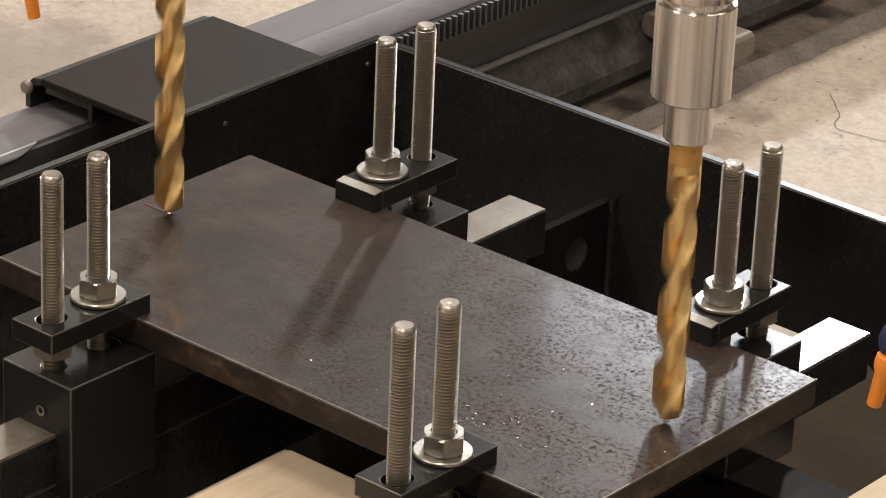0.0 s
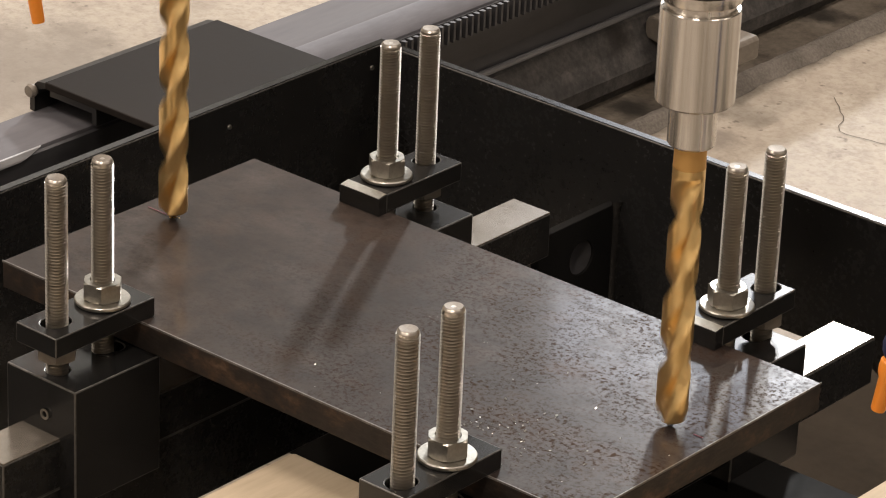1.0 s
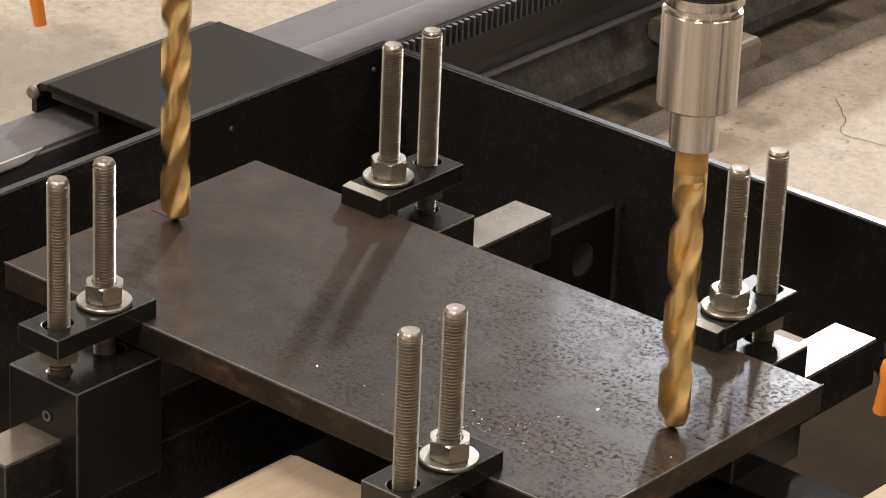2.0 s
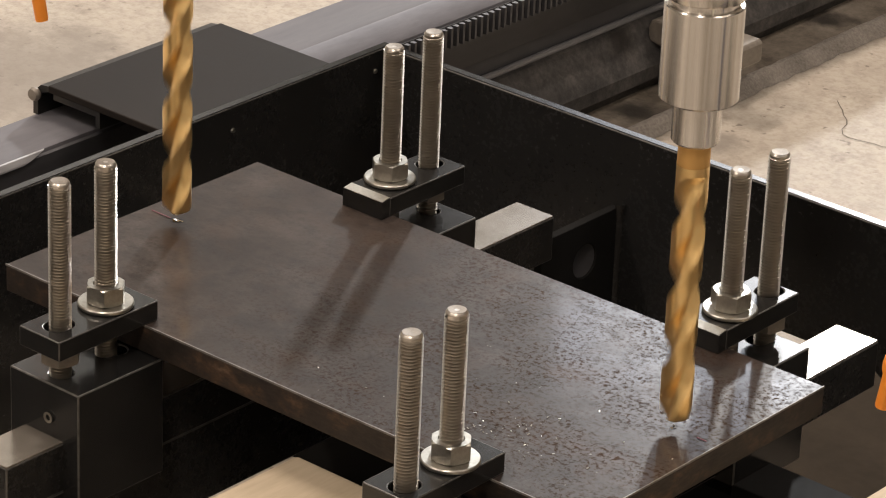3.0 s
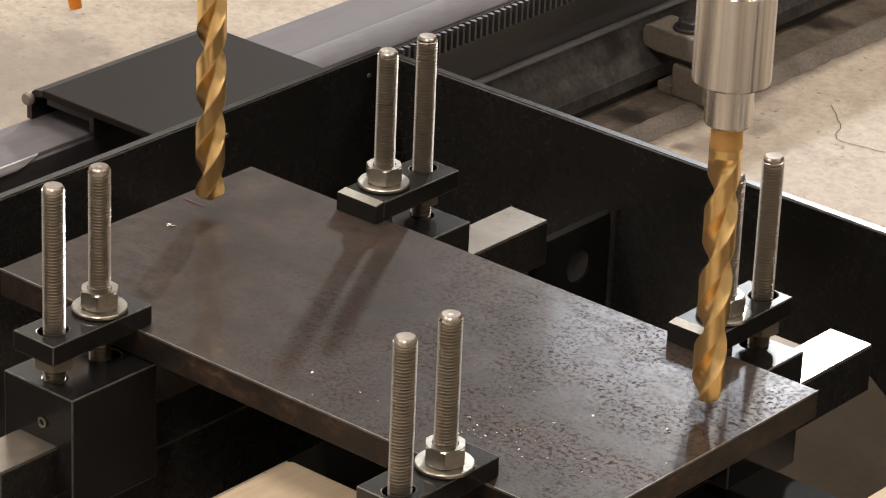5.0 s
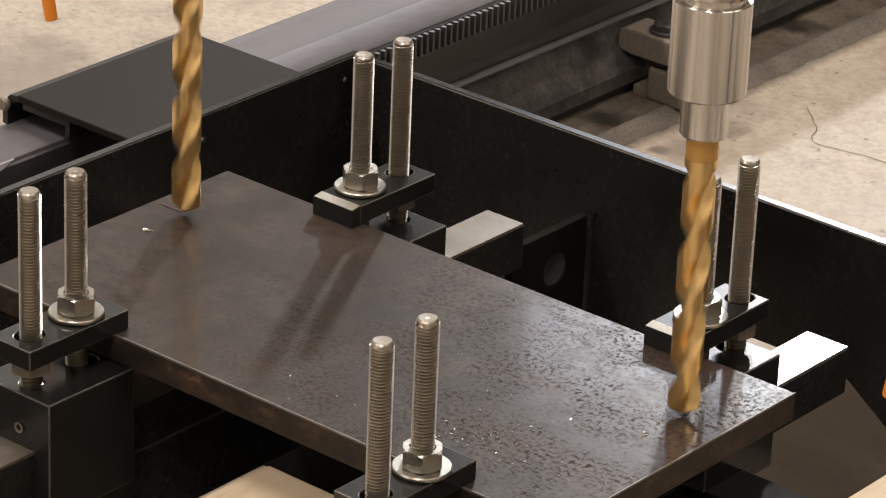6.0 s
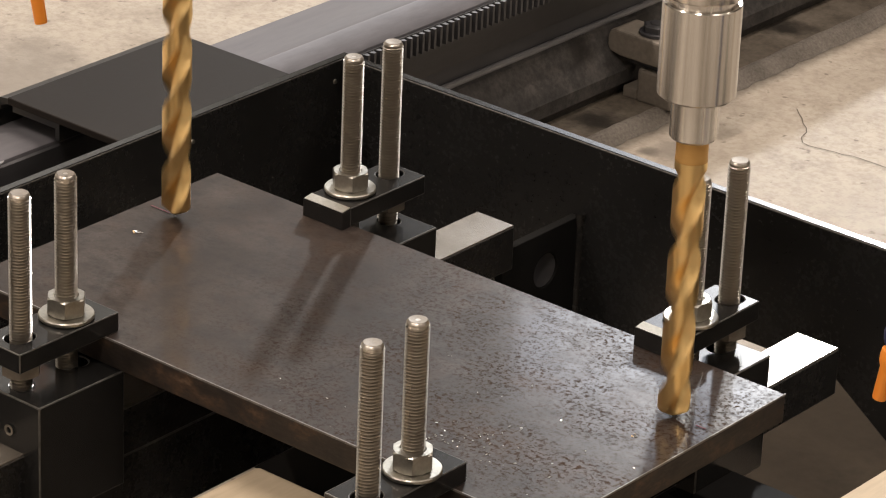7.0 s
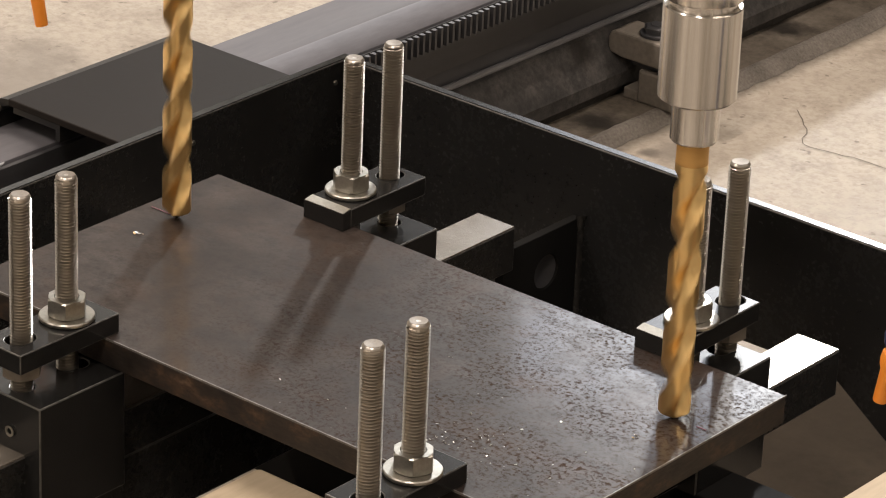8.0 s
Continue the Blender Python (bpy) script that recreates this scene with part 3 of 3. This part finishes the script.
def clamp_set(x, side, inner, outer, shift, twist, label):
    """Strap clamp on two threaded studs; side is +1 where the clamp reaches over the far long edge."""
    mid = 0.0985
    base = pose(x, mid, 0) @ (pose(0, 0, 0) if side > 0 else pose(0, 0, 0, 0, 0, 180))
    cl = thing("strap_clamp", base, label, "strap clamp", "clamps holding the plate")
    y0, y1 = 0.089, 0.1605
    w = 0.0148
    slot = []
    cy0, cy1, r = outer - 0.001, outer + 0.0025, 0.0069
    slot += [(r * math.cos(a), cy1 + r * math.sin(a)) for a in [math.pi * i / 12 for i in range(13)]]
    slot += [(r * math.cos(a), cy0 + r * math.sin(a)) for a in [math.pi + math.pi * i / 12 for i in range(13)]]
    yn = y0 + (0.0065 if side > 0 else 0.0)
    strap = slab([(-w, yn), (w, yn), (w, y1), (-w, y1)], [circle(shift, inner, 0.0068), [(px + shift, py) for px, py in slot]], 0.0002, CLAMP_H)
    part("strap", strap, M_OXIDE, cl, "black oxide steel strap", bevel=0.0006)
    if side > 0:
        wedge = extruded([(y0, 0.0002), (y0, CLAMP_H - 0.0010), (yn, CLAMP_H), (yn, 0.0002)], -w, w)
        wedge.transform(Matrix(((0, 1, 0, 0), (1, 0, 0, 0), (0, 0, 1, 0), (0, 0, 0, 1))))
        nose = part("nose", wedge, M_OXIDE, cl, "chamfered clamp nose")
        tilt = math.degrees(math.atan2(0.0010, 0.0065))
        part("facet", box(-w + 0.0004, w - 0.0004, 0.0002, 0.0068, 0.0, 0.0004), M_ZINC, nose, "bright ground chamfer", at=pose(0, y0, CLAMP_H - 0.0010, tilt, 0, 0))
    for name, me, y, z, rz in (("stud", STUD_OUT, outer, -0.020, 20), ("stud", STUD_IN, inner, -0.020, 70), ("washer", WASHER, inner, CLAMP_H + 0.0003, 0),
                               ("nut", NUT, inner, CLAMP_H + 0.0030, twist), ("jack_nut", JACK_NUT, outer, -0.0090, 12)):
        o = new(name, me)
        o.parent = cl
        o.matrix_basis = pose(shift, y, z, 0, 0, rz)
        if name == "stud":
            tagged(o, "stainless fully threaded stud")
        elif name == "washer":
            tagged(o, "bright zinc flat washer")
        else:
            tagged(o, "zinc-plated hex nut" if name == "nut" else "dull grey hex nut")
    return cl


for x, foot in ((0.0912, 0.194), (0.3252, -0.0605), (0.70, 0.194)):
    support_bar(x, "black steel bar with a bright ground top", foot)
for x, dx in ((0.0915, 0.0), (0.326, 0.0)):
    support_block(x, -0.059, 0.003, "black oxide steel block beside a support bar")
    support_block(x, 0.257, 0.195, "black oxide steel block beside a support bar")
clamp_set(0.0915, -1, 0.1125, 0.1452, 0.0003, 12, "black strap clamp on two threaded studs")
clamp_set(0.3290, -1, 0.1155, 0.1482, -0.0022, 10, "black strap clamp on two threaded studs")
clamp_set(0.0905, 1, 0.1140, 0.1475, -0.0018, 18, "black strap clamp with bright nose on two threaded studs")
clamp_set(0.3255, 1, 0.1155, 0.1500, 0.0020, 22, "black strap clamp with bright nose on two threaded studs")


def packing_block(x0, x1, y0, y1, z0, label):
    o = part("packing_block", box(0, x1 - x0, 0, y1 - y0, 0, -0.048 - z0), M_WOOD, None, at=pose(x0, y0, z0), bevel=0.0025)
    tagged(o, label, "timber block", "packing blocks in the frame")


packing_block(0.199, 0.280, -0.240, 0.018, -0.1234, "pale thick timber packing block lying across the frame member")
packing_block(0.437, 0.517, 0.020, 0.262, -0.0761, "pale thin timber packing block lying across the frame member")


# added sheet: its dark colour is the shade on the floor here
def shade_sheet():
    tr = thing("shade_sheet", pose(0, 0, FLOOR), "flat brown sheet standing for shaded floor under the frame wall", "drip tray")
    part("sheet", box(0.176, 0.378, 0.233, 0.620, 0.0, 0.003), M_FLOOR_SHADE, tr)
    part("rim", box(0.176, 0.378, 0.231, 0.233, 0.0, 0.010), M_FLOOR_SHADE, tr)


shade_sheet()


# ---- the workpiece ----
def steel_plate():
    pl = thing("steel_plate", pose(0, 0, 0), "dark mill-scaled flat steel plate with rusty cut edges", "steel plate")
    bm = box(0, 0.4015, 0, 0.1975, -0.0160, -0.0008)
    part("slab", bm, M_EDGE, pl, "rusty brown cut edges", bevel=0.0007)
    part("scaled_top", box(0.0006, 0.4009, 0.0006, 0.1969, -0.0012, 0.0), M_PLATE, pl, "dark pitted mill-scale surface")
    rim = bmesh.new()
    for b in ((0.4011, 0.4017, -0.0002, 0.1977), (-0.0002, 0.4009, -0.0002, 0.0005)):
        box(*b, -0.0009, 0.0002, rim)
    part("arris", rim, M_ARRIS, pl, "rubbed bright arris")


steel_plate()


def swarf():
    random.seed(11)
    bm = bmesh.new()

    def chip(x, y, s):
        m = pose(x, y, 0.0002 + s * 0.25, random.uniform(-25, 25), random.uniform(-25, 25), random.uniform(0, 360))
        c = box(-s, s, -s * 0.45, s * 0.45, -s * 0.18, s * 0.18)
        c.transform(m)
        me = bpy.data.meshes.new("tmp")
        c.to_mesh(me)
        c.free()
        bm.from_mesh(me)
        bpy.data.meshes.remove(me)
    for k in range(64):
        chip(random.gauss(0.314, 0.017), random.gauss(0.042, 0.013), random.uniform(0.0003, 0.0008))
    for k in range(34):
        chip(random.uniform(0.20, 0.395), random.uniform(0.005, 0.12), random.uniform(0.0002, 0.0006))
    for k in range(7):
        chip(random.gauss(0.026, 0.0016), random.gauss(0.1045, 0.0016), random.uniform(0.0006, 0.0012))
        chip(random.gauss(0.374, 0.0016), random.gauss(0.1055, 0.0016), random.uniform(0.0004, 0.0008))
    tagged(part("swarf", bm, M_CHIP), "tiny bright drilling chips scattered on the plate", "metal chips", kind="stuff")


swarf()


def floor_crack(pts, name, w):
    bm = bmesh.new()
    rows = []
    for i, (x, y) in enumerate(pts):
        k = w * (0.6 + 0.5 * noise.noise((i * 1.7, 3, 0)))
        q, p = pts[min(i + 1, len(pts) - 1)], pts[max(i - 1, 0)]
        side = Vector((p[1] - q[1], q[0] - p[0])).normalized() * k
        rows.append((bm.verts.new((x - side.x, y - side.y, FLOOR + 0.0006)), bm.verts.new((x + side.x, y + side.y, FLOOR + 0.0006))))
    for a, b in zip(rows, rows[1:]):
        bm.faces.new((a[0], a[1], b[1], b[0]))
    tagged(part(name, bm, M_CRACK), "dark hairline crack in the concrete", "crack", kind="stuff")


floor_crack([(-0.056, 0.886), (-0.0494, 0.8794), (-0.043, 0.874), (-0.0367, 0.8663), (-0.030, 0.861), (-0.025, 0.8539), (-0.0225, 0.844), (-0.0161, 0.8361), (-0.010, 0.8345), (-0.0037, 0.8354),
             (0.0093, 0.8382), (0.017, 0.8385), (0.0242, 0.8416), (0.0414, 0.8415), (0.0527, 0.8413), (0.075, 0.846), (0.10, 0.842)], "floor_crack", 0.0006)


# ---- drill heads ----
DRILL_X = (0.0255, 0.3745)


def drill_mesh():
    R, lead, top = 0.0083, 0.0755, 0.142
    bm = bmesh.new()
    n = 96
    zs = [0.0, 0.0006, 0.0014, 0.0024, 0.0034, 0.0042, 0.0048] + [0.0048 + (top - 0.0048) * i / 180 for i in range(1, 181)]
    rows = []
    for z in zs:
        depth = 1.0 if z < 0.120 else max(0.0, 1 - ((z - 0.120) / 0.017) ** 2.2)
        row = []
        for i in range(n):
            a = 2 * math.pi * i / n
            u = (a % math.pi) / math.pi
            land = 0.43
            if u < land:
                r = R * (0.982 if 0.07 < u < land - 0.02 else 1.0)
                if depth == 0:
                    r = R * 0.982
            else:
                s = (u - land) / (1 - land)
                d = math.sin(math.pi * s) ** 0.75
                r = R * (0.985 - 0.62 * d * depth)
            r = min(r, z * 1.75 + 0.0004)
            w = a + 2 * math.pi * z / lead
            row.append(bm.verts.new((r * math.cos(w), r * math.sin(w), z)))
        rows.append(row)
    for a, b in zip(rows, rows[1:]):
        for i in range(n):
            bm.faces.new((a[i], a[(i + 1) % n], b[(i + 1) % n], b[i]))
    bm.faces.new(rows[0])
    bm.faces.new(rows[-1])
    return mesh_of(bm, "drill_bit", M_GOLD, True)


DRILL = drill_mesh()


def coolant_nozzle(parent, tip, top, label):
    a, b = Vector(tip), Vector(top)
    axis = (b - a).normalized()
    m = Matrix.Translation(a) @ axis.to_track_quat("Z", "Y").to_matrix().to_4x4()
    prof = [(0.0024, 0.0), (0.0034, 0.0), (0.0037, 0.0008), (0.0040, 0.0175), (0.0052, 0.0205), (0.0055, 0.0235), (0.0052, 0.0270), (0.0044, 0.0278), (0.0042, 0.029)]
    nz = part("coolant_nozzle", lathe(prof, 24), M_ORANGE, parent, label, at=m, smooth=True)
    hose = bmesh.new()
    p = []
    for k in range(9):
        z = 0.029 + k * 0.016
        p += [(0.0042, z), (0.0058, z + 0.003), (0.0066, z + 0.007), (0.0058, z + 0.012), (0.0042, z + 0.0155)]
    part("hose", lathe(p, 24, hose), M_BLUE, nz, "dark blue jointed coolant hose", smooth=True)


def drill_head(x, spin, noz_tip, noz_top):
    h = thing("drill_head", pose(x, 0.1050, 0.0010), "drilling spindle with gold twist drill in a steel holder", "drill head", "pair of drill heads")
    part("collar", lathe([(0.0070, 0.1535), (0.0110, 0.1535), (0.0119, 0.1546), (0.0119, 0.1765)], 48), M_HOLDER, h, "bright turned steel collar", smooth=True)
    part("holder", lathe([(0.0118, 0.1762), (0.0184, 0.1762), (0.0195, 0.1773), (0.0195, 0.2244), (0.0190, 0.2250), (0.0172, 0.2252), (0.0172, 0.2284), (0.0194, 0.2288), (0.0198, 0.2295), (0.0198, 0.2345), (0.0188, 0.2355)], 64), M_HOLDER, h, "polished cylindrical tool holder", smooth=True)
    part("spindle_nose", lathe([(0.0212, 0.2356), (0.0236, 0.2370), (0.0240, 0.2900), (0.0400, 0.2920), (0.0400, 0.56)], 48), M_RUBBER, h, "black spindle nose", smooth=True)
    bit = new("drill_bit", DRILL)
    bit.parent = h
    bit.rotation_euler = (0, 0, spin)
    tagged(bit, "gold titanium-nitride coated twist drill")
    part("shank", lathe([(0.0079, 0.1405), (0.00825, 0.1416), (0.00805, 0.1430), (0.0080, 0.1540)], 40), M_GOLD_DULL, bit, "dull gold shank", smooth=True)
    coolant_nozzle(h, noz_tip, noz_top, "orange plastic coolant nozzle")
    return h, bit


LEFT_HEAD, LEFT_BIT = drill_head(DRILL_X[0], 0.0, (-0.1071, 0.0, 0.0855), (-0.124, 0.000, 0.16))
RIGHT_HEAD, RIGHT_BIT = drill_head(DRILL_X[1], 0.0, (0.1200, 0.0, 0.0528), (0.1290, 0.004, 0.115))


def laser_line(x0, x1, name):
    return tagged(part(name, box(x0, x1, -0.0003, 0.0003, 0.0003, 0.0005), M_LASER, None, at=pose(0, 0.105, 0)), "thin red laser line projected on the plate", "laser line")


LASERS = [laser_line(0.006, 0.021, "laser_line"), laser_line(0.389, 0.395, "laser_line")]

# ---- things that move ----
HEAD_ROWS = ((0.0, 0.1050, 0.0010), (0.5, 0.1050, 0.0006), (1.0, 0.1050, 0.0004), (1.5, 0.1050, 0.0001), (2.0, 0.1050, -0.0002), (2.6, 0.1050, -0.0001),
             (2.8, 0.1050, 0.0012), (3.0, 0.1052, 0.0036), (3.2, 0.1056, 0.0054), (3.5, 0.1098, 0.0056), (4.0, 0.1294, 0.0056), (4.3, 0.1352, 0.0056), (4.5, 0.1364, 0.0057),
             (4.7, 0.1365, 0.0057), (5.2, 0.1365, 0.0050), (5.6, 0.1365, 0.0022), (6.0, 0.1365, 0.0013), (6.5, 0.1365, 0.0012), (7.0, 0.1365, 0.0007), (7.5, 0.1365, 0.0006), (8.0, 0.1365, 0.0000))
SPIN_OUT = 1800.0


def spin_angle(t, slow, slowing, start):
    """Degrees turned by a bit: it runs, slows to a stand for the move, and runs again."""
    if t <= slow:
        return SPIN_OUT * t
    a = SPIN_OUT * slow
    if t <= slow + slowing:
        u = t - slow
        return a + SPIN_OUT * (u - u * u / (2 * slowing))
    a += SPIN_OUT * slowing / 2
    if t <= start:
        return a
    if t <= start + 0.2:
        return a + SPIN_OUT * (t - start) ** 2 / 0.4
    return a + SPIN_OUT * 0.1 + SPIN_OUT * (t - start - 0.2)


# first angle of each bit, when it slows, for how long, and when it starts again
SPINS = ((LEFT_BIT, 104.0, 3.2728, 0.33, 4.9400), (RIGHT_BIT, 82.0, 3.2822, 0.4355, 4.9456))


def motions():
    for head, x in ((LEFT_HEAD, DRILL_X[0]), (RIGHT_HEAD, DRILL_X[1])):
        walk(head, [(t, pose(x, y, z)) for t, y, z in HEAD_ROWS])
    for line in LASERS:
        walk(line, [(t, pose(0, y, 0)) for t, y, z in HEAD_ROWS])
    for bit, first, slow, slowing, start in SPINS:
        walk(bit, [(k / FPS, pose(0, 0, 0, 0, 0, first - spin_angle(k / FPS, slow, slowing, start))) for k in range(241)])


motions()
